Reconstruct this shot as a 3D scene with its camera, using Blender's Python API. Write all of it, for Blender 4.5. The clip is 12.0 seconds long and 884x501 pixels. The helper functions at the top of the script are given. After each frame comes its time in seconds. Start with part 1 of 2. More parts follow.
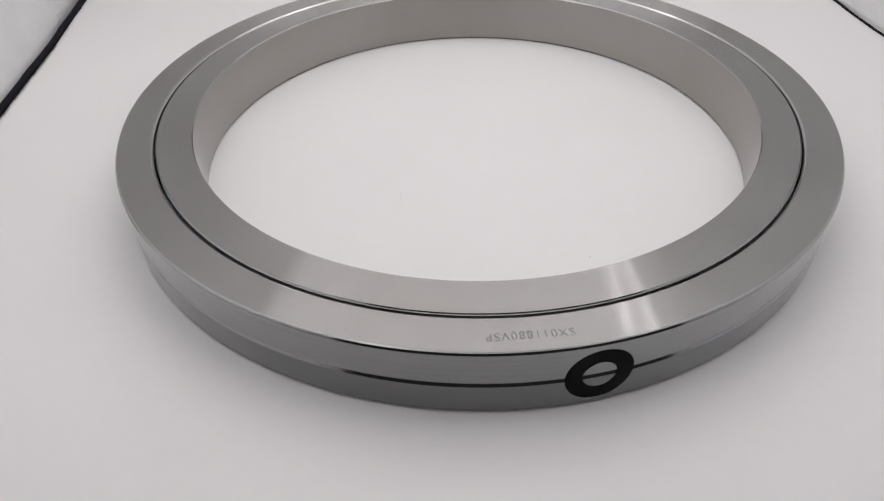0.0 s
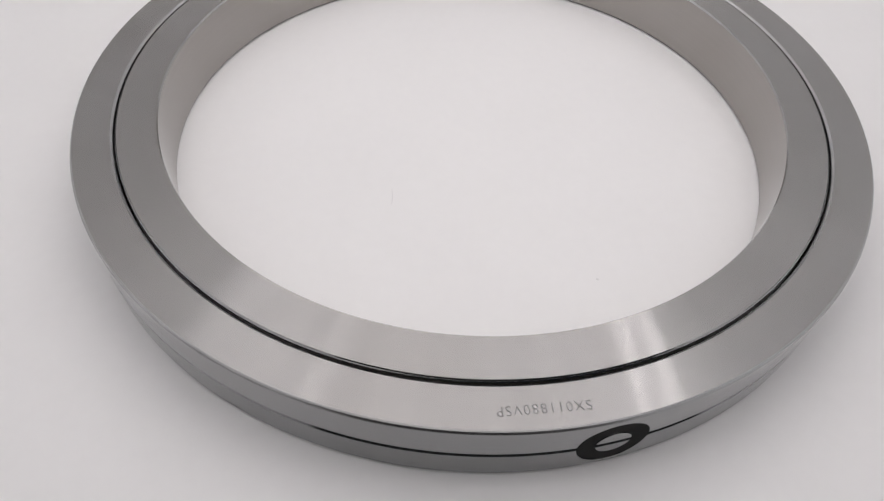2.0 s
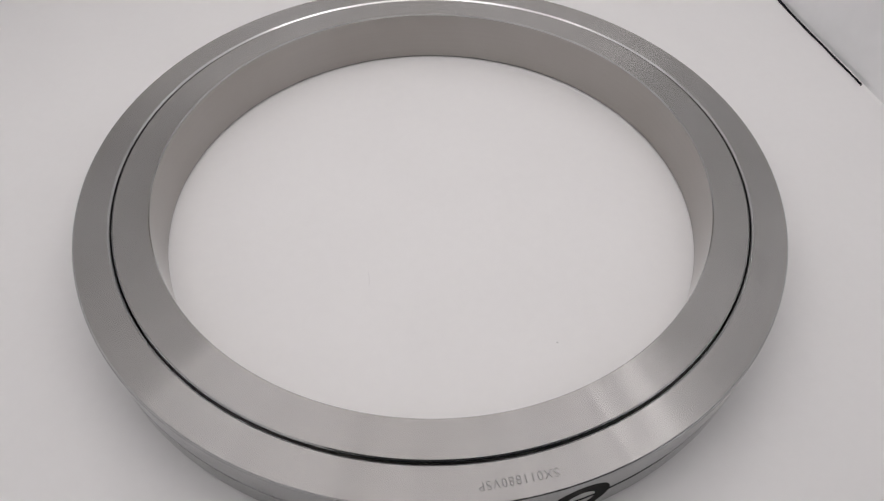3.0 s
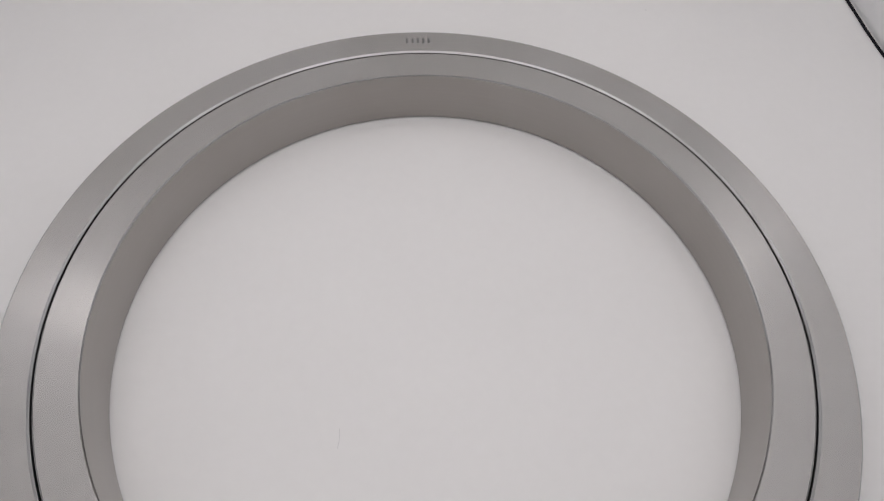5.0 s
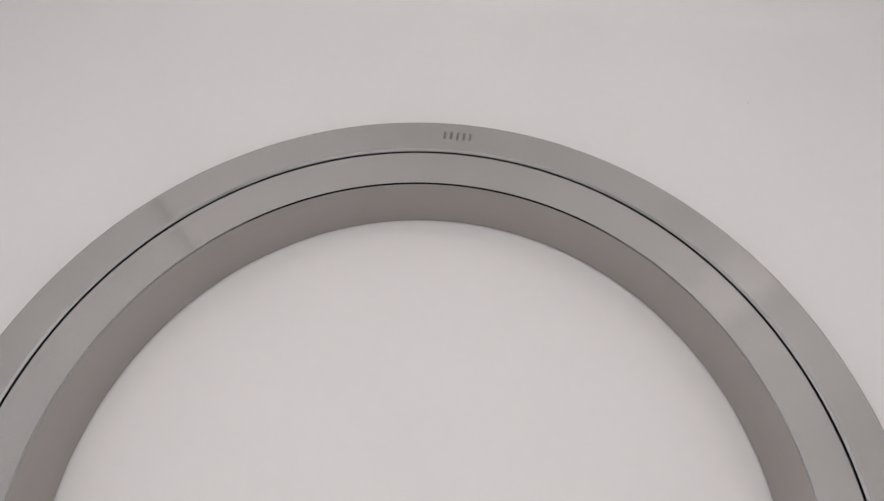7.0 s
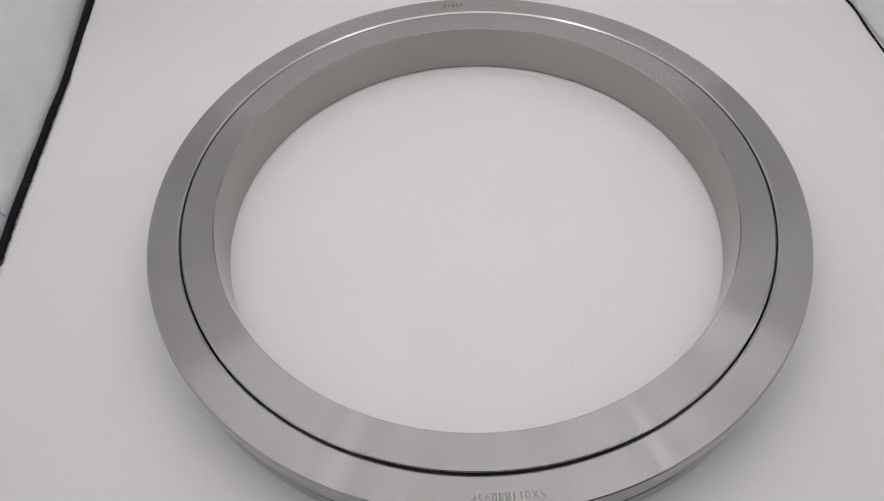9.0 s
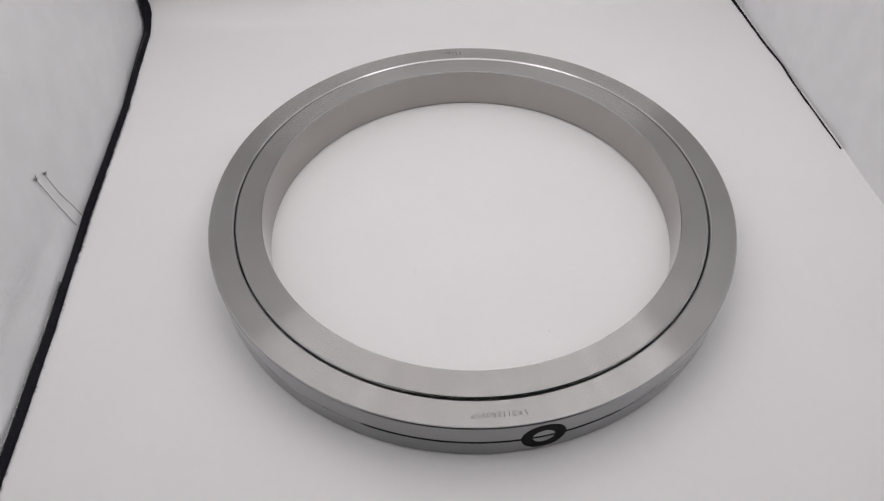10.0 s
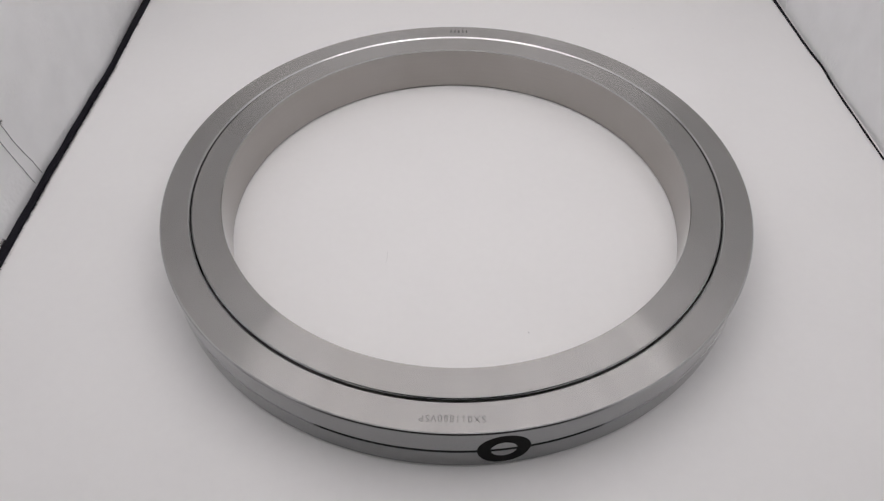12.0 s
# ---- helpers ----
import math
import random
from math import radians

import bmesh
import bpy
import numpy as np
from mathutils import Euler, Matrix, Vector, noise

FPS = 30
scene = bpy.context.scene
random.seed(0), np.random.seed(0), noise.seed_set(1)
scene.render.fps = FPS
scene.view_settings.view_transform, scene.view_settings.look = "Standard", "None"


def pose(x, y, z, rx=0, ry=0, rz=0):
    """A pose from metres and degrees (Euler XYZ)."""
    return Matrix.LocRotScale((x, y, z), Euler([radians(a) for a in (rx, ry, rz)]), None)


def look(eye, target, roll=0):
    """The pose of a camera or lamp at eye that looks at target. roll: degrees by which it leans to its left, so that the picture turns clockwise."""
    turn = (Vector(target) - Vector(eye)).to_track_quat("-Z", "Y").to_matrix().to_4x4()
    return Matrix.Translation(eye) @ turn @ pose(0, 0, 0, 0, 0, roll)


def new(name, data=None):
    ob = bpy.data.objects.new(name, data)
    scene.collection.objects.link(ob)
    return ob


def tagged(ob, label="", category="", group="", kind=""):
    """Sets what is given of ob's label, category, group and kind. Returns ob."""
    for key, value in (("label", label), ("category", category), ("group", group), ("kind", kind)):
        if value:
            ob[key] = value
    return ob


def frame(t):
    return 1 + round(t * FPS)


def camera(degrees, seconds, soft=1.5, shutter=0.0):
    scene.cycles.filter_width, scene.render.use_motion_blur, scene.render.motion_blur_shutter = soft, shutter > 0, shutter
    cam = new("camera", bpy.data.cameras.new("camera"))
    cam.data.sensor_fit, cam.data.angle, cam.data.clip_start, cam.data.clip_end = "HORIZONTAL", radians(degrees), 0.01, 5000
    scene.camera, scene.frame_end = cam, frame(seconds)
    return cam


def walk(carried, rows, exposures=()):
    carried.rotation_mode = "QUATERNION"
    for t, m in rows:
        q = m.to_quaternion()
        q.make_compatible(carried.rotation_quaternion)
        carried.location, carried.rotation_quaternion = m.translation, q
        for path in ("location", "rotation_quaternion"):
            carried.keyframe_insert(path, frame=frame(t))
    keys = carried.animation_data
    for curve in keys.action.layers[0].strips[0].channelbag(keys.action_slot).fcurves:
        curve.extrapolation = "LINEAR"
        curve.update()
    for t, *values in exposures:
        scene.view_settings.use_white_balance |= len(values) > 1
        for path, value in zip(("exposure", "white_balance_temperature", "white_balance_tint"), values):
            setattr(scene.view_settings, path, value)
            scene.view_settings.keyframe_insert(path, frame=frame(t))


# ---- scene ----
# ---- camera and walk ----
cam = camera(66.05, 12.0, soft=1.3, shutter=0.0)
walk(cam, [
    (0.0, pose(-0.0504, -0.4528, 0.2876, 49.03, 1.11, -4.10)),
    (0.5, pose(-0.0446, -0.4501, 0.2862, 49.95, 0.57, -3.90)),
    (1.0, pose(-0.0507, -0.4379, 0.2887, 49.33, 0.22, -3.49)),
    (1.5, pose(-0.0600, -0.4045, 0.2859, 44.92, -0.58, -4.22)),
    (2.0, pose(-0.0639, -0.3710, 0.3184, 39.70, -1.80, -5.32)),
    (2.5, pose(-0.0726, -0.3594, 0.3522, 37.55, -0.78, -8.72)),
    (2.7, pose(-0.0702, -0.3624, 0.3747, 39.17, -0.68, -10.00)),
    (3.0, pose(-0.0650, -0.3603, 0.3910, 39.48, -0.63, -10.71)),
    (3.5, pose(-0.0479, -0.3378, 0.4039, 36.64, -0.74, -10.29)),
    (3.9, pose(-0.0336, -0.3061, 0.4051, 33.69, -0.95, -8.99)),
    (4.3, pose(-0.0255, -0.2656, 0.4022, 32.40, -1.25, -7.29)),
    (4.5, pose(-0.0231, -0.2290, 0.3990, 32.59, -1.53, -5.83)),
    (5.0, pose(-0.0153, -0.1900, 0.4076, 32.74, -1.84, -3.04)),
    (5.5, pose(-0.0073, -0.1368, 0.4143, 31.84, -1.63, -0.25)),
    (6.0, pose(-0.0050, -0.0713, 0.3955, 29.67, -0.95, 3.30)),
    (6.5, pose(0.0049, -0.0455, 0.3989, 30.01, -1.06, 5.20)),
    (7.0, pose(0.0150, -0.0424, 0.3987, 29.01, -0.61, 5.89)),
    (7.5, pose(0.0021, -0.1022, 0.3901, 30.58, 0.32, 3.75)),
    (7.7, pose(-0.0045, -0.1341, 0.3933, 31.68, 0.12, 1.86)),
    (9.3, pose(-0.0265, -0.3986, 0.4603, 37.57, 2.65, -2.99)),
    (9.5, pose(-0.0295, -0.4241, 0.4747, 38.39, 1.82, -3.11)),
    (10.0, pose(-0.0465, -0.4765, 0.5080, 41.00, 0.95, -3.28)),
    (10.5, pose(-0.0311, -0.4798, 0.5053, 44.93, -1.78, -1.28)),
    (11.0, pose(-0.0153, -0.4636, 0.4519, 44.26, -0.77, 1.62)),
    (11.5, pose(-0.0069, -0.4604, 0.4440, 42.94, -0.28, 3.19)),
    (12.0, pose(0.0033, -0.4539, 0.4375, 42.64, 0.16, 1.73)),
], exposures=[
    (0.0, -0.03, 6500, 10), (1.0, -0.01, 6500, 10), (2.0, 0.04, 6500, 10), (2.7, -0.12, 6560, 10), (4.3, -0.30, 6490, 9.5),
    (5.5, -0.32, 6560, 10.5), (6.5, -0.29, 6640, 12), (7.0, -0.28, 6650, 12), (7.7, -0.25, 6620, 11), (9.3, -0.20, 6450, 10), (9.6, -0.13, 6450, 10), (10.5, -0.13, 6480, 10), (12.0, -0.16, 6500, 10)])

# ---- world and lights ----
world = bpy.data.worlds.new("world")
scene.world = world
world.use_nodes = True
world.node_tree.nodes["Background"].inputs[0].default_value = (0.9, 0.93, 1.0, 1)
world.node_tree.nodes["Background"].inputs[1].default_value = 0.02

TENT = Matrix.Rotation(radians(1.72), 4, "Z")      # the tent stands a little askew
XL, XR, YB, YF, ZT = -0.408, 0.4285, 0.437, -0.55, 0.80


def tent(x, y, z=0.0):
    return TENT @ Vector((x, y, z))


def lamp(name, place, target, size_x, size_y, power, colour):
    data = bpy.data.lights.new(name, "AREA")
    data.shape, data.size, data.size_y, data.energy, data.color = "RECTANGLE", size_x, size_y, power, colour
    ob = new(name, data)
    ob.matrix_world = look(place, target)
    return ob


WHITE_LIGHT = (1.0, 0.955, 0.962)
# broad lamp standing in for the soft light of the whole roof
lamp("roof_fill", tent(0.01, -0.03, 0.79), tent(0.01, -0.0299, 0.0), 0.82, 0.88, 2.2, WHITE_LIGHT)
# two light bars across the roof, with hotter ends
for y, wide, power, aim in ((-0.16, 0.70, 0.34, 0.0001), (0.37, 0.72, 0.44, 0.22)):
    lamp("led_bar", tent(0.008, y, 0.782), tent(0.008, y + aim, 0.0), wide, 0.06, power, WHITE_LIGHT)
# unseen fill lamp along each side, added to brighten the ring's left and right
for x in (-0.386, 0.404):
    lamp("side_fill", tent(x, 0.08, 0.782), tent(x, 0.0801, 0.0), 0.02, 0.60, 0.16, WHITE_LIGHT)
for x, y, power in ((-0.345, -0.17, 0.036), (0.362, -0.11, 0.030), (0.366, 0.40, 0.052)):
    lamp("led_bar_end", tent(x, y, 0.780), tent(x, y + 0.0001, 0.0), 0.012, 0.08, power, WHITE_LIGHT)


# ---- materials ----
def material(name):
    m = bpy.data.materials.new(name)
    m.use_nodes = True
    return m, m.node_tree.nodes, m.node_tree.links, m.node_tree.nodes["Principled BSDF"]


def ramp(nodes, links, source, low, high, p0=0.3, p1=0.7):
    r = nodes.new("ShaderNodeValToRGB")
    r.color_ramp.elements[0].position, r.color_ramp.elements[1].position = p0, p1
    r.color_ramp.elements[0].color, r.color_ramp.elements[1].color = low, high
    links.new(source, r.inputs[0])
    return r.outputs[0]


def grey(v, warm=0.0):
    return (v * (1 + warm), v, v * (1 - warm), 1)


def noise_node(nodes, links, scale, detail, vector=None):
    n = nodes.new("ShaderNodeTexNoise")
    n.inputs["Scale"].default_value, n.inputs["Detail"].default_value = scale, detail
    if vector is not None:
        links.new(vector, n.inputs["Vector"])
    return n.outputs["Fac"]


def add_bump(nodes, links, bsdf, height, strength, distance):
    b = nodes.new("ShaderNodeBump")
    b.inputs["Strength"].default_value, b.inputs["Distance"].default_value = strength, distance
    links.new(height, b.inputs["Height"])
    links.new(b.outputs[0], bsdf.inputs["Normal"])


def turned_steel(name, base, rough, aniso, warm=0.0, tint=0.012, grain=0.05, sheen=3.0):
    """Bare steel with turning marks about the z axis, which spread its gloss across them."""
    m, n, l, p = material(name)
    n.remove(p)
    gloss = n.new("ShaderNodeBsdfAnisotropic")
    gloss.distribution = "GGX"
    where = n.new("ShaderNodeTexCoord").outputs["Object"]
    # fine turning lines: quick across the lay (radius and height), slow along it
    split = n.new("ShaderNodeSeparateXYZ")
    l.new(where, split.inputs[0])
    flat = n.new("ShaderNodeCombineXYZ")
    l.new(split.outputs[0], flat.inputs[0])
    l.new(split.outputs[1], flat.inputs[1])
    size = n.new("ShaderNodeVectorMath")
    size.operation = "LENGTH"
    l.new(flat.outputs[0], size.inputs[0])
    across = n.new("ShaderNodeMath")
    across.operation = "ADD"
    l.new(size.outputs["Value"], across.inputs[0])
    l.new(split.outputs[2], across.inputs[1])
    lay = n.new("ShaderNodeCombineXYZ")
    for k, factor in enumerate((14.0, 14.0, 1500.0)):
        f = n.new("ShaderNodeMath")
        f.operation = "MULTIPLY"
        f.inputs[1].default_value = factor
        l.new(across.outputs[0] if k == 2 else split.outputs[k], f.inputs[0])
        l.new(f.outputs[0], lay.inputs[k])
    lines = noise_node(n, l, 0.5, 2, lay.outputs[0])
    cloud = noise_node(n, l, 11, 3, where)
    mix = n.new("ShaderNodeMix")
    mix.data_type, mix.blend_type = "RGBA", "MULTIPLY"
    mix.inputs[0].default_value = 1.0
    l.new(ramp(n, l, cloud, grey(base * 0.95, warm + tint), grey(base * 1.05, warm - tint)), mix.inputs[6])
    l.new(ramp(n, l, lines, grey(1 - grain), grey(1 + grain)), mix.inputs[7])
    # bare metal turns to a full mirror at a grazing angle
    facing = n.new("ShaderNodeLayerWeight")
    facing.inputs["Blend"].default_value = 0.5
    power = n.new("ShaderNodeMath")
    power.operation, power.inputs[1].default_value = "POWER", sheen
    l.new(facing.outputs["Facing"], power.inputs[0])
    rim = n.new("ShaderNodeMix")
    rim.data_type = "RGBA"
    rim.inputs[7].default_value = (0.95, 0.95, 0.95, 1)
    l.new(power.outputs[0], rim.inputs[0])
    l.new(mix.outputs[2], rim.inputs[6])
    l.new(rim.outputs[2], gloss.inputs["Color"])
    # wiping marks that run across the lay
    spoke = n.new("ShaderNodeVectorMath")
    spoke.operation = "NORMALIZE"
    l.new(flat.outputs[0], spoke.inputs[0])
    smear = noise_node(n, l, 16, 4, spoke.outputs[0])
    l.new(ramp(n, l, smear, grey(rough * 0.93), grey(rough * 1.08)), gloss.inputs["Roughness"])
    gloss.inputs["Anisotropy"].default_value = aniso
    tangent = n.new("ShaderNodeTangent")
    tangent.direction_type, tangent.axis = "RADIAL", "Z"
    l.new(tangent.outputs[0], gloss.inputs["Tangent"])
    l.new(gloss.outputs[0], n["Material Output"].inputs["Surface"])
    return m


def plain(name, low, high, rough, scale, bump=0.2, distance=0.0005, metal=0.0, detail=5, shine=0.5):
    m, n, l, p = material(name)
    where = n.new("ShaderNodeTexCoord").outputs["Object"]
    a = noise_node(n, l, scale, detail, where)
    b = noise_node(n, l, scale * 14, 3, where)
    mix = n.new("ShaderNodeMix")
    mix.inputs[0].default_value = 0.4
    l.new(a, mix.inputs[2])
    l.new(b, mix.inputs[3])
    l.new(ramp(n, l, mix.outputs[0], low, high), p.inputs["Base Color"])
    l.new(ramp(n, l, b, grey(rough * 0.85), grey(min(1, rough * 1.15))), p.inputs["Roughness"])
    p.inputs["Metallic"].default_value = metal
    p.inputs["Specular IOR Level"].default_value = shine
    add_bump(n, l, p, mix.outputs[0], bump, distance)
    return m


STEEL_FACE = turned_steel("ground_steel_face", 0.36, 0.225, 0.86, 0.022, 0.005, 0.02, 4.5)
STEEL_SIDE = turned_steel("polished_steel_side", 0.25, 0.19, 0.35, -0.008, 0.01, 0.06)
# the lower half's side has a darker base than the upper half's
STEEL_SIDE_DARK = turned_steel("darker_steel_side", 0.17, 0.17, 0.4, -0.014, 0.01, 0.04)
STEEL_EDGE = turned_steel("chamfer_steel", 0.48, 0.14, 0.0, sheen=12.0)
STEEL_BORE = turned_steel("honed_steel_bore", 0.39, 0.34, 0.5, 0.055, 0.008, 0.012, 4.0)
RUBBER = plain("black_rubber", grey(0.002), grey(0.004), 0.5, 300, 0.3, 0.0001, shine=0.06)
# near-black: the shade down in the ring gap is put into this colour
SHADOW_STEEL = plain("gap_shade_steel", grey(0.004, 0.1), grey(0.01, 0.1), 0.6, 200, shine=0.1)
MARKING = plain("laser_marking", grey(0.17), grey(0.28), 0.6, 900)
MARKING_DARK = plain("deep_laser_marking", grey(0.12), grey(0.22), 0.6, 900)
SHEET = plain("white_backdrop_sheet", grey(0.80, 0.004), grey(0.83, 0.004), 0.6, 9, 0.08, 0.0006)


def crinkled(name):
    """Silver-coated fabric: soft dents and fine crinkles in patches that glint."""
    m, n, l, p = material(name)
    where = n.new("ShaderNodeTexCoord").outputs["Object"]
    dent = noise_node(n, l, 26, 3, where)
    cell = n.new("ShaderNodeTexVoronoi")
    cell.inputs["Scale"].default_value = 260
    l.new(where, cell.inputs["Vector"])
    patch = noise_node(n, l, 11, 3, where)
    worn = ramp(n, l, patch, grey(0.0), grey(1.0), 0.48, 0.66)
    fine = n.new("ShaderNodeMath")
    fine.operation = "MULTIPLY"
    l.new(cell.outputs["Distance"], fine.inputs[0])
    l.new(worn, fine.inputs[1])
    both = n.new("ShaderNodeMath")
    both.operation = "MULTIPLY_ADD"
    both.inputs[1].default_value = 0.5
    l.new(dent, both.inputs[0])
    l.new(fine.outputs[0], both.inputs[2])
    l.new(ramp(n, l, dent, grey(0.82, -0.008), grey(0.87, -0.008)), p.inputs["Base Color"])
    l.new(ramp(n, l, worn, grey(0.5), grey(0.3), 0.0, 1.0), p.inputs["Roughness"])
    p.inputs["Metallic"].default_value = 0.2
    add_bump(n, l, p, both.outputs[0], 0.5, 0.0016)
    return m


SILVER = crinkled("silver_tent_fabric")
BINDING = plain("black_binding_tape", (0.006, 0.006, 0.009, 1), (0.022, 0.021, 0.027, 1), 0.9, 500, 0.6, 0.0004, shine=0.1)
THREAD = plain("grey_thread", grey(0.12), grey(0.2), 0.7, 900)
FOIL = plain("crinkled_foil", grey(0.25), grey(0.75), 0.22, 420, 1.0, 0.0016, 0.9)
FIBRE = plain("pale_fibre", grey(0.56), grey(0.62), 0.8, 900)
CRUMB = plain("grey_crumb", grey(0.70), grey(0.78), 0.8, 900)
TABLE = plain("table_laminate", grey(0.07, 0.03), grey(0.10, 0.03), 0.6, 3)


# ---- helpers for building ----
def part(name, bm, mat, parent=None, label="", smooth=True, sharp=32):
    me = bpy.data.meshes.new(name)
    bm.normal_update()
    bm.to_mesh(me)
    bm.free()
    me.materials.append(mat)
    if smooth:
        me.polygons.foreach_set("use_smooth", [True] * len(me.polygons))
        me.set_sharp_from_angle(angle=radians(sharp))
    ob = new(name, me)
    ob.parent = parent
    if label:
        ob["label"] = label
    return ob


def lathe(profile, segs=360):
    """A closed profile of (radius, height) turned about z."""
    bm = bmesh.new()
    rings = [[bm.verts.new((r * math.cos(k * math.tau / segs), r * math.sin(k * math.tau / segs), z)) for r, z in profile] for k in range(segs)]
    n = len(profile)
    for k in range(segs):
        a, b = rings[k], rings[(k + 1) % segs]
        for i in range(n):
            j = (i + 1) % n
            bm.faces.new((a[i], b[i], b[j], a[j]))
    bmesh.ops.recalc_face_normals(bm, faces=bm.faces)
    return bm


def box(bm, x0, x1, y0, y1, z0, z1, m=Matrix()):
    v = [bm.verts.new(m @ Vector((x, y, z))) for x in (x0, x1) for y in (y0, y1) for z in (z0, z1)]
    for f in ((0, 1, 3, 2), (4, 6, 7, 5), (0, 4, 5, 1), (2, 3, 7, 6), (0, 2, 6, 4), (1, 5, 7, 3)):
        bm.faces.new([v[i] for i in f])


def sheet(across, along, place, thick):
    """A cloth: a grid of place(i, j) points with a thickness along the grid's normal."""
    bm = bmesh.new()
    g = [[bm.verts.new(place(i / across, j / along)) for j in range(along + 1)] for i in range(across + 1)]
    for i in range(across):
        for j in range(along):
            bm.faces.new((g[i][j], g[i + 1][j], g[i + 1][j + 1], g[i][j + 1]))
    bm.normal_update()
    bmesh.ops.solidify(bm, geom=bm.faces[:], thickness=thick)
    return bm


def cord(points, radii, sides=6):
    """A tube along points."""
    bm = bmesh.new()
    rings = []
    for k, c in enumerate(points):
        d = (Vector(points[min(k + 1, len(points) - 1)]) - Vector(points[max(k - 1, 0)])).normalized()
        a = d.orthogonal().normalized()
        b = d.cross(a)
        rings.append([bm.verts.new(Vector(c) + radii[k] * (math.cos(s * math.tau / sides) * a + math.sin(s * math.tau / sides) * b)) for s in range(sides)])
    for p, q in zip(rings, rings[1:]):
        for s in range(sides):
            bm.faces.new((p[s], p[(s + 1) % sides], q[(s + 1) % sides], q[s]))
    bm.faces.new(rings[0][::-1])
    bm.faces.new(rings[-1])
    bmesh.ops.recalc_face_normals(bm, faces=bm.faces)
    return bm


def ribbon(rows):
    """A tape: rows of four corner points each, joined end to end."""
    bm = bmesh.new()
    rings = [[bm.verts.new(p) for p in row] for row in rows]
    for p, q in zip(rings, rings[1:]):
        for s in range(len(p)):
            t = (s + 1) % len(p)
            bm.faces.new((p[s], p[t], q[t], q[s]))
    bm.faces.new(rings[0][::-1])
    bm.faces.new(rings[-1])
    bmesh.ops.recalc_face_normals(bm, faces=bm.faces)
    return bm


# ---- the tent: backdrop, walls, ceiling, and the table under it ----
SWEEP = 0.035


def backdrop_point(u, v):
    x = XL + 0.0095 + (XR + 0.003 - XL - 0.0095) * u
    flat, arc, up = YB - SWEEP - YF, SWEEP * math.pi / 2, ZT - SWEEP - 0.012
    s = v * (flat + arc + up)
    lift = 0.0
    if s < flat:
        y, z = YF + s, 0.0
    elif s < flat + arc:
        a = (s - flat) / SWEEP
        y, z = YB - SWEEP + SWEEP * math.sin(a), SWEEP * (1 - math.cos(a))
    else:
        y, z = YB, SWEEP + s - flat - arc
        lift = 0.004 * noise.noise(Vector((x * 3, z * 2.0, 1.7))) * min(1, (z - SWEEP) * 8)
    return tent(x, y + lift, z)


backdrop = part("backdrop", sheet(80, 170, backdrop_point, 0.0016), SHEET)
tagged(backdrop, "smooth white backdrop sheet sweeping up the tent's back", "backdrop", kind="structure")


def clamp(v):
    return max(0.0, min(1.0, v))


def tape_edge(y):
    """How far the left floor tape reaches in from the wall's plane."""
    return 0.0097 + 0.0056 * clamp((0.40 - y) / 0.16) + 0.0040 * clamp((0.05 - y) / 0.14)


def lean(y, z):
    """The left wall's foot bends in to meet the tape."""
    return (tape_edge(y) - 0.0085) * clamp(1 - z / 0.035) ** 2


def wall_side(x, sign):
    def place(u, v):
        y, z = YF + (YB + 0.012 - YF) * u, -0.002 + (ZT + 0.002) * v
        w = 0.0035 * noise.noise(Vector((y * 4, z * 3, sign))) + 0.0012 * noise.noise(Vector((y * 17, z * 13, sign * 3)))
        bend = lean(y, z) if sign < 0 else 0.0
        return tent(x + bend + sign * (0.0012 + abs(w)), y, z)
    return place


wall_left = part("wall_left", sheet(70, 200, wall_side(XL, -1), 0.0015), SILVER)
wall_right = part("wall_right", sheet(70, 70, wall_side(XR, 1), -0.0015), SILVER)
for w in (wall_left, wall_right):
    tagged(w, "crinkled silver grey fabric side wall of a photo tent", "tent wall", kind="structure")
bm = bmesh.new()
box(bm, XL - 0.01, XR + 0.01, YB + 0.014, YB + 0.018, -0.004, ZT, TENT)
wall_back = tagged(part("wall_back", bm, SILVER, smooth=False), "silver fabric back wall behind the white backdrop", "tent wall", kind="structure")
# front flap added out of view, so that the far chamfers reflect grey
bm = bmesh.new()
box(bm, XL - 0.01, XR + 0.01, YF - 0.006, YF - 0.002, 0.42, ZT, TENT)
flap_reflector = tagged(part("flap_reflector", bm, SHEET, smooth=False), "unseen white flap added over the tent's open front as a reflector", "tent wall", kind="structure")
bm = bmesh.new()
box(bm, XL - 0.01, XR + 0.01, YF, YB + 0.018, ZT + 0.002, ZT + 0.006, TENT)
ceiling = tagged(part("ceiling", bm, SHEET, smooth=False), "plain white fabric roof of a photo tent", "ceiling", kind="structure")
bm = bmesh.new()
box(bm, -0.75, 0.78, -0.95, 0.75, -0.04, -0.006)
ground = tagged(part("ground", bm, TABLE, smooth=False), "plain grey tabletop that the tent stands on", "tabletop", kind="structure")


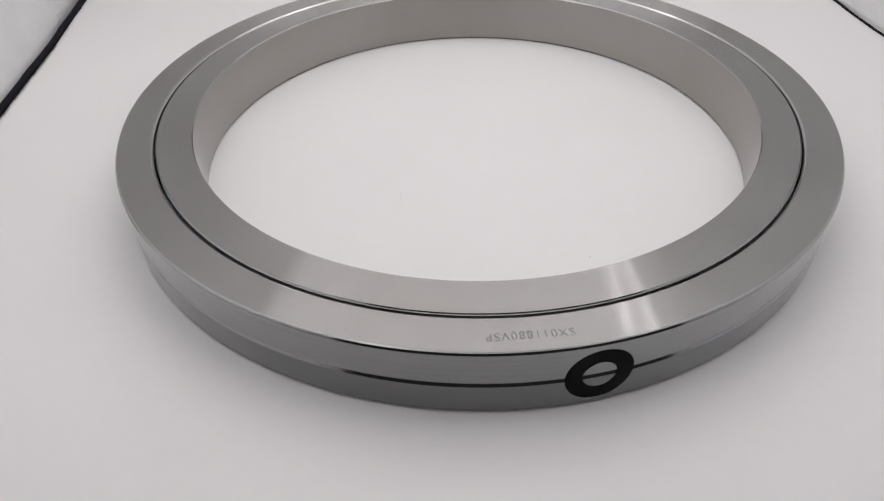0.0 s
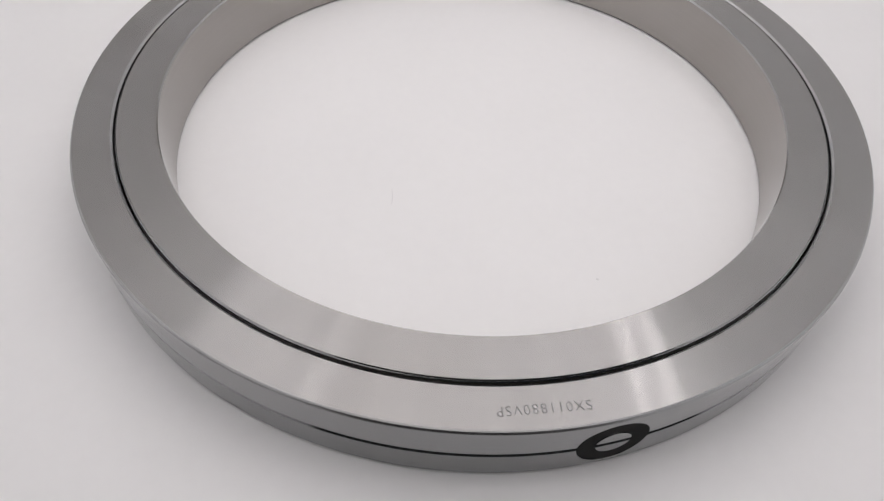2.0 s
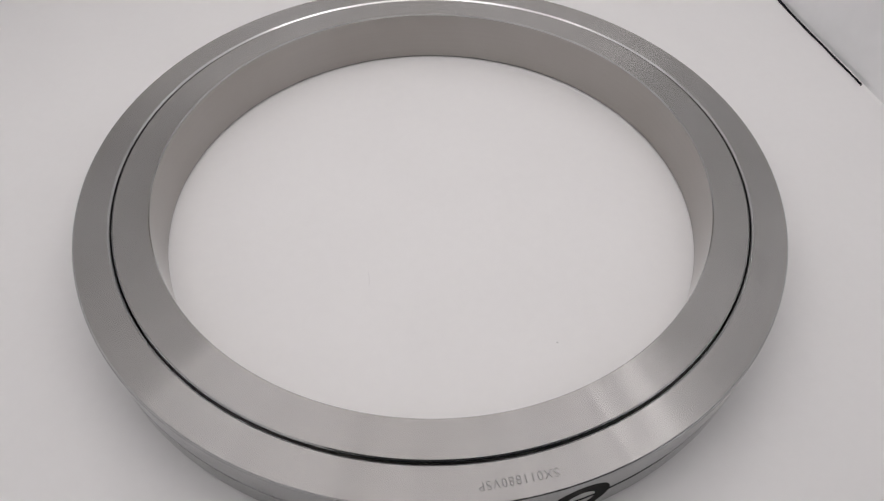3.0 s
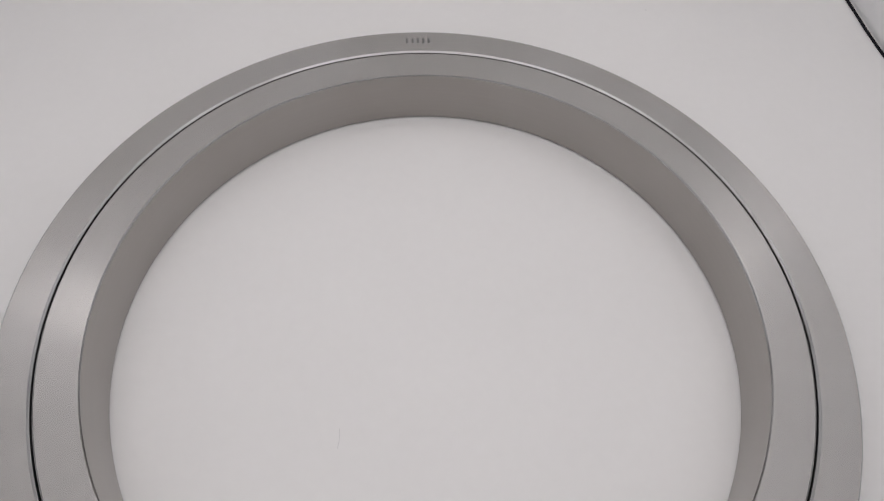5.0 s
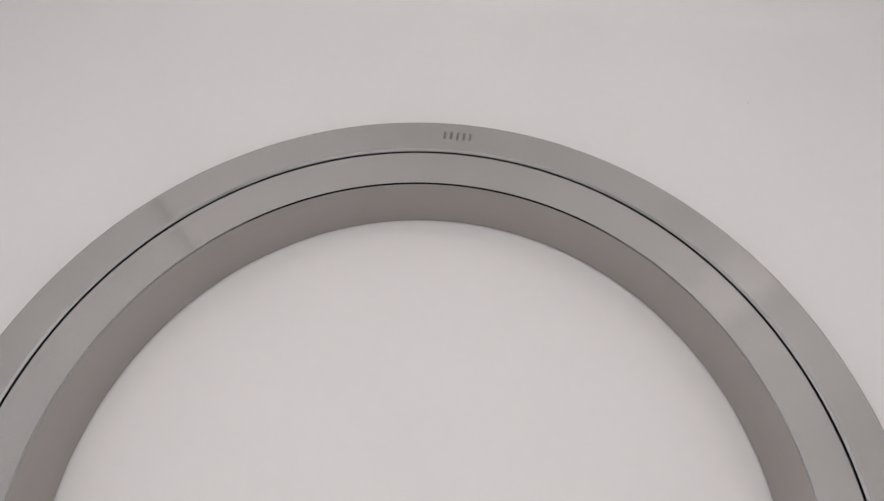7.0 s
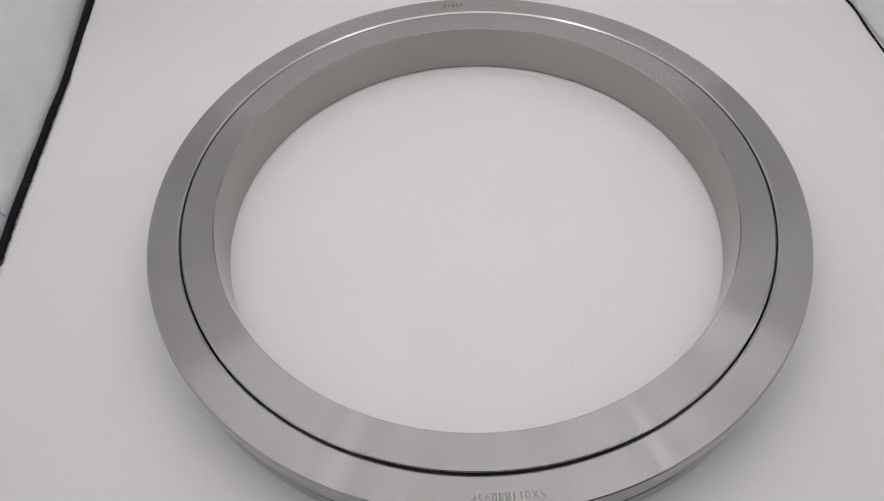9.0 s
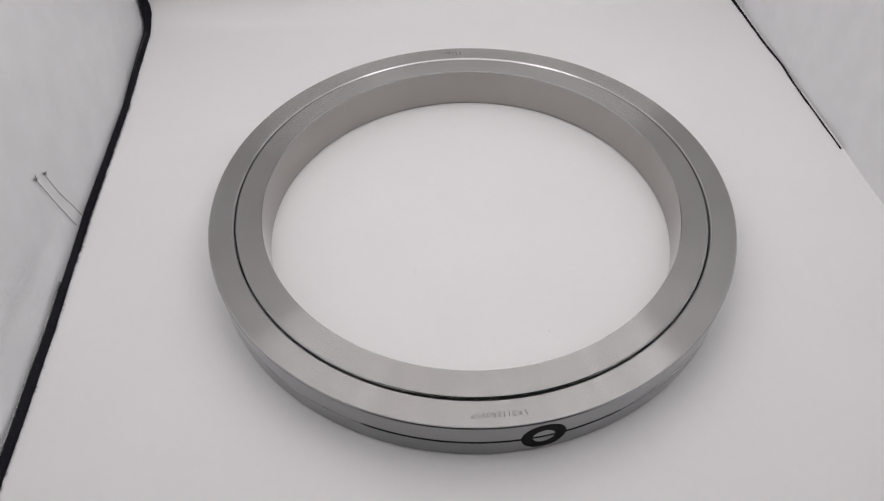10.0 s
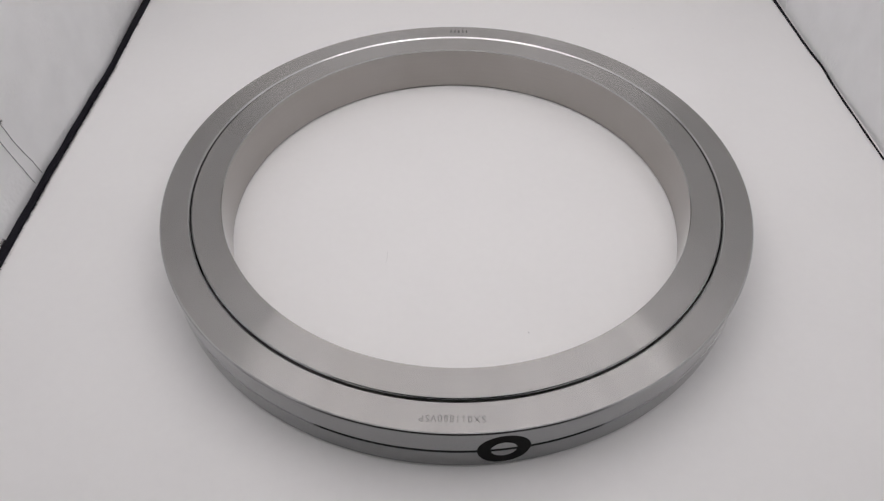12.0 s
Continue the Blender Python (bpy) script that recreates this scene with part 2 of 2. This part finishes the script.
# ---- black binding along the tent's seams ----
def seam_left():
    rows = []
    for k in range(121):
        y = YF + (YB - SWEEP + 0.002 - YF) * k / 120
        w = 0.0056 + 0.0014 * clamp((0.0 - y) / 0.1) + 0.0010 * noise.noise(Vector((y * 30, 0, 2)))
        edge = XL + tape_edge(y) + 0.0007 * noise.noise(Vector((y * 9, 3, 0))) + 0.0004 * noise.noise(Vector((y * 140, 5, 0)))
        w -= 0.0018 * max(0, 1 - abs(y - YB + 0.05) / 0.04)
        top = 0.0021 + 0.0006 * noise.noise(Vector((y * 60, 1, 1)))
        rows.append([tent(edge, y, 0.0002), tent(edge - 0.001, y, top), tent(edge - w, y, top + 0.0015), tent(edge - w - 0.001, y, 0.0002)])
    return ribbon(rows)


def seam_upright(x, sign, wide):
    """Tape up a back corner, following the backdrop's sweep from the floor."""
    rows = []
    for k in range(91):
        z = 0.0004 + (ZT - 0.006) * (k / 90) ** 2
        lean = 0.0012 * noise.noise(Vector((z * 25, x, 0))) * min(1, z * 30)
        w = wide(z) * (1 + 0.15 * noise.noise(Vector((z * 45, x, 4))))
        dip = max(0.0, SWEEP - z)
        y = YB - SWEEP + math.sqrt(SWEEP ** 2 - dip ** 2) - 0.0045 * min(1, z / 0.02)
        x0 = x - sign * 0.0004
        up = 0.0022 * dip / SWEEP
        rows.append([tent(x0 + lean, y - 0.006, z + up), tent(x0 - sign * w + lean, y - 0.001, z + up), tent(x0 - sign * w + lean, y + 0.0012, z), tent(x0 + lean, y - 0.003, z)])
    return ribbon(rows)


def seam_right():
    rows = []
    for k in range(91):
        y = 0.07 + (YB - SWEEP + 0.002 - 0.07) * k / 90
        far = max(0, min(1, (y - 0.1) / 0.28))
        w = 0.0006 + 0.0015 * far + 0.0012 * max(0, min(1, (y - 0.36) / 0.04)) + 0.0005 * noise.noise(Vector((y * 40, 0, 6)))
        kink = 0.0022 * math.exp(-((y - 0.235) / 0.03) ** 2)
        edge = XR - 0.0016 + 0.0008 * noise.noise(Vector((y * 11, 7, 0))) + kink
        rows.append([tent(edge - w, y, 0.0002), tent(edge - w, y, 0.0012), tent(edge, y, 0.0022), tent(edge, y, 0.0002)])
    return ribbon(rows)


binding_left = new("seam_binding")
tagged(binding_left, "frayed black binding tape along the tent's floor seam", "binding tape", "seam bindings")
part("floor_tape", seam_left(), BINDING, binding_left)
part("corner_tape", seam_upright(XL + 0.0006, -1, lambda z: 0.0065 + 0.0045 * min(1, z / 0.015) - 0.0045 * min(1, max(0, z - 0.02) / 0.05) - 0.002 * min(1, max(0, z - 0.1) / 0.05)), BINDING, binding_left)
binding_right = new("seam_binding")
tagged(binding_right, "thin black binding tape widening up the tent's corner", "binding tape", "seam bindings")
part("floor_tape", seam_right(), BINDING, binding_right)
part("corner_tape", seam_upright(XR, 1, lambda z: 0.0045 + 0.0065 * min(1, z / 0.03) - 0.003 * min(1, max(0, z - 0.04) / 0.05) - 0.003 * min(1, max(0, z - 0.1) / 0.05)), BINDING, binding_right)

ridge = [tent(XR - 0.0006 + 0.0008 * (k / 12) * (1 - k / 12), 0.364 + 0.05 * (k / 12) ** 1.6, 0.0005 + 0.06 * k / 12) for k in range(13)]
part("seam_ridge", cord(ridge, [0.0003 + 0.0003 * math.sin(k / 12 * math.pi) for k in range(13)]), SILVER, wall_right)

rng = random.Random(4)
bm = bmesh.new()
for k in range(1500):
    y = rng.choice((rng.uniform(YF, YB - 0.03), rng.uniform(0.0, 0.24)))
    x = XL + tape_edge(y) + rng.uniform(-0.0012, 0.0004)
    a = rng.uniform(-0.9, 0.9)
    d = Vector((math.cos(a), math.sin(a), rng.uniform(0, 0.5))) * rng.uniform(0.0012, 0.0042)
    o = Vector((x, y, 0.0012))
    t = Vector((0, 0.0005, 0))
    bm.faces.new([bm.verts.new(tent(*q)) for q in (o - t, o + t, o + d)])
frays = part("fray", bm, BINDING, binding_left)
frays["kind"] = "stuff"

rows = []
for k in range(60):
    y = YF + (-0.04 - YF) * k / 59
    w = 0.0016 + 0.0006 * noise.noise(Vector((y * 90, 2, 2)))
    x = XL + tape_edge(y) - 0.0085 + 0.0006 * noise.noise(Vector((y * 30, 4, 2)))
    rows.append([tent(x, y, 0.0026), tent(x + w, y, 0.0024), tent(x + w * 0.8, y, 0.0042), tent(x, y, 0.0050)])
part("foil_edge", ribbon(rows), FOIL, binding_left, "glinting crinkled silver foil edge")


# ---- the bearing ----
H, MID = 0.0456, 0.0228
bearing = tagged(new("crossed_roller_bearing"), "large brushed steel bearing ring lying on a white sheet", "bearing")
upper = [(0.2262, MID + 0.0006), (0.2494, MID + 0.0006), (0.2500, MID + 0.0011), (0.25, H - 0.0016), (0.2493, H - 0.0004), (0.2486, H),
         (0.2275, H), (0.2263, H - 0.0012), (0.2262, H - 0.0020)]
lower = [(0.2262, MID + 0.0002), (0.2262, 0.0010), (0.2271, 0.0001), (0.2474, 0.0001), (0.25, 0.0027), (0.25, MID - 0.0019), (0.2482, MID + 0.0002)]
inner = [(0.2010, H), (0.2239, H), (0.2244, H - 0.0006), (0.2248, H - 0.0009), (0.2250, H - 0.0016), (0.2250, 0.0010), (0.2244, 0.0001), (0.2018, 0.0001),
         (0.2002, 0.0018), (0.2002, H - 0.0018), (0.2003, H - 0.0010)]
AZ = radians(-81.6)
OUT = Matrix.Translation((0.25 * math.cos(AZ), 0.25 * math.sin(AZ), MID)) @ Matrix.Rotation(AZ, 4, "Z") @ Matrix.Rotation(radians(90), 4, "Y")


def grooved(bm, cutter):
    """The ring's mesh with the annular groove cut out of it."""
    me = bpy.data.meshes.new("blank")
    bm.to_mesh(me)
    bm.free()
    ob = new("blank", me)
    mod = ob.modifiers.new("cut", "BOOLEAN")
    mod.operation, mod.solver, mod.object = "DIFFERENCE", "EXACT", cutter
    done = bpy.data.meshes.new_from_object(ob.evaluated_get(bpy.context.evaluated_depsgraph_get()))
    bpy.data.objects.remove(ob)
    out = bmesh.new()
    out.from_mesh(done)
    bpy.data.meshes.remove(done)
    return out


bm = lathe([(0.0088, -0.006), (0.0179, -0.006), (0.0179, 0.004), (0.0088, 0.004)], 96)
bm.transform(OUT)
me = bpy.data.meshes.new("cutter")
bm.to_mesh(me)
bm.free()
cutter = new("cutter", me)


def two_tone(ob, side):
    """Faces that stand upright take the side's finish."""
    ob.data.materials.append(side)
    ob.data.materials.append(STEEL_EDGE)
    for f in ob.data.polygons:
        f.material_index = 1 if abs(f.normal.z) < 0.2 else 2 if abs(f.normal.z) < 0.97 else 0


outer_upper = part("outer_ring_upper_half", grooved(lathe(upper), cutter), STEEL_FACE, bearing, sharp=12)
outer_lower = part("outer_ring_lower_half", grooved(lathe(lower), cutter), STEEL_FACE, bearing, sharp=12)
inner_ring = part("inner_ring", lathe(inner), STEEL_FACE, bearing, sharp=12)
bpy.data.objects.remove(cutter)
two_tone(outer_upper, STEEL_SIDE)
two_tone(outer_lower, STEEL_SIDE_DARK)
two_tone(inner_ring, STEEL_BORE)
# the cage's colour carries the gap's shade
part("roller_cage", lathe([(0.2251, 0.006), (0.2261, 0.006), (0.2261, H - 0.008), (0.2251, H - 0.008)]), SHADOW_STEEL, bearing, "near-black cage down in the gap, coloured as its shade")
bm = lathe([(0.00885, -0.0058), (0.01785, -0.0058), (0.01785, -0.0007), (0.0174, -0.0003), (0.0093, -0.0003), (0.00885, -0.0007)], 72)
bm.transform(OUT)
part("retaining_ring", bm, RUBBER, bearing, "black rubber retaining ring set into the split")


def lettering(text, width, height, centre, turn):
    """Flat marking, its middle at centre."""
    curve = bpy.data.curves.new("writing", "FONT")
    curve.body, curve.size, curve.offset, curve.space_character = text, 1.0, -0.012, 1.18
    ob = new("writing", curve)
    me = bpy.data.meshes.new_from_object(ob.evaluated_get(bpy.context.evaluated_depsgraph_get()))
    bpy.data.objects.remove(ob)
    bm = bmesh.new()
    bm.from_mesh(me)
    bpy.data.meshes.remove(me)
    xs, ys = [v.co.x for v in bm.verts], [v.co.y for v in bm.verts]
    x0, x1, y0, y1 = min(xs), max(xs), min(ys), max(ys)
    for v in bm.verts:
        v.co = Vector(((v.co.x - (x0 + x1) / 2) * width / (x1 - x0), (v.co.y - (y0 + y1) / 2) * height / (y1 - y0), 0))
    bm.transform(Matrix.Translation(centre) @ Matrix.Rotation(turn, 4, "Z"))
    return bm


mid = radians(-89.45)
part("type_marking", lettering("SX011880VSP", 0.0425, 0.0047, (0.2390 * math.cos(mid), 0.2390 * math.sin(mid), H + 0.00006), mid - math.pi / 2), MARKING, bearing,
     "grey laser-marked type number")
for k in range(5):
    bm = bmesh.new()
    x = (k - 2) * 0.0042
    box(bm, x - 0.0008, x + 0.0008, 0.2362, 0.2418, H - 0.00002, H + 0.00006)
    part("maker_marking", bm, MARKING_DARK, bearing, smooth=False)


# ---- loose threads on the wall, crumbs on the sheet ----
def thread(points):
    pts = []
    for k in range(len(points) - 1):
        for s in range(8):
            f = s / 8
            p = Vector(points[k]).lerp(Vector(points[k + 1]), f)
            w = 0.0004 * noise.noise(Vector((k + f, p.z * 40, 3)))
            pts.append(p + Vector((lean(p.y, p.z) + 0.0004, w, w)))
    end = Vector(points[-1])
    pts.append(end + Vector((lean(end.y, end.z) + 0.0004, 0, 0)))
    ob = part("loose_thread", cord(pts, [0.00035] * len(pts)), THREAD)
    tagged(ob, "loose grey thread end knotted on the silver wall", "thread", "loose threads")
    for k in range(7):
        d = Vector((rng.uniform(0.1, 0.6), rng.uniform(-1, 1), rng.uniform(-1, 1))).normalized() * rng.uniform(0.002, 0.0045)
        part("knot", cord([pts[0] - d * 0.6, pts[0] + Vector((0.0012, 0, 0)), pts[0] + d], [0.0002, 0.0006, 0.0002], 5), THREAD, ob)
    return ob


WX = XL - 0.0005
thread([(WX, 0.014, 0.077), (WX, 0.018, 0.056), (WX, 0.0215, 0.038), (WX, 0.024, 0.020), (WX, 0.0225, 0.004)])
thread([(WX, 0.029, 0.070), (WX, 0.032, 0.050), (WX, 0.0365, 0.031), (WX, 0.0395, 0.016), (WX, 0.038, 0.003)])


def crumb(x, y, size, flat=0.3):
    bm = bmesh.new()
    bmesh.ops.create_icosphere(bm, subdivisions=2, radius=size)
    for v in bm.verts:
        v.co *= 1 + 0.5 * noise.noise(v.co * 900 + Vector((x * 50, y * 50, 0)))
        v.co.z = v.co.z * flat + size * flat * 0.8
        v.co += Vector((x, y, 0))
    tagged(part("crumb", bm, CRUMB), "tiny grey crumb lying on the white sheet", "crumb", "crumbs on the sheet")


crumb(0.0606, -0.1369, 0.0009)
crumb(0.2168, 0.3324, 0.0008)


hair = [Vector((-0.0583 + 0.0011 * math.sin(k / 9 * 2.4), -0.0675 + 0.0125 * k / 9, 0.00015)) for k in range(10)]
tagged(part("fibre", cord(hair, [0.00012] * 10, 5), FIBRE), "fine pale grey fibre lying on the white sheet", "fibre")
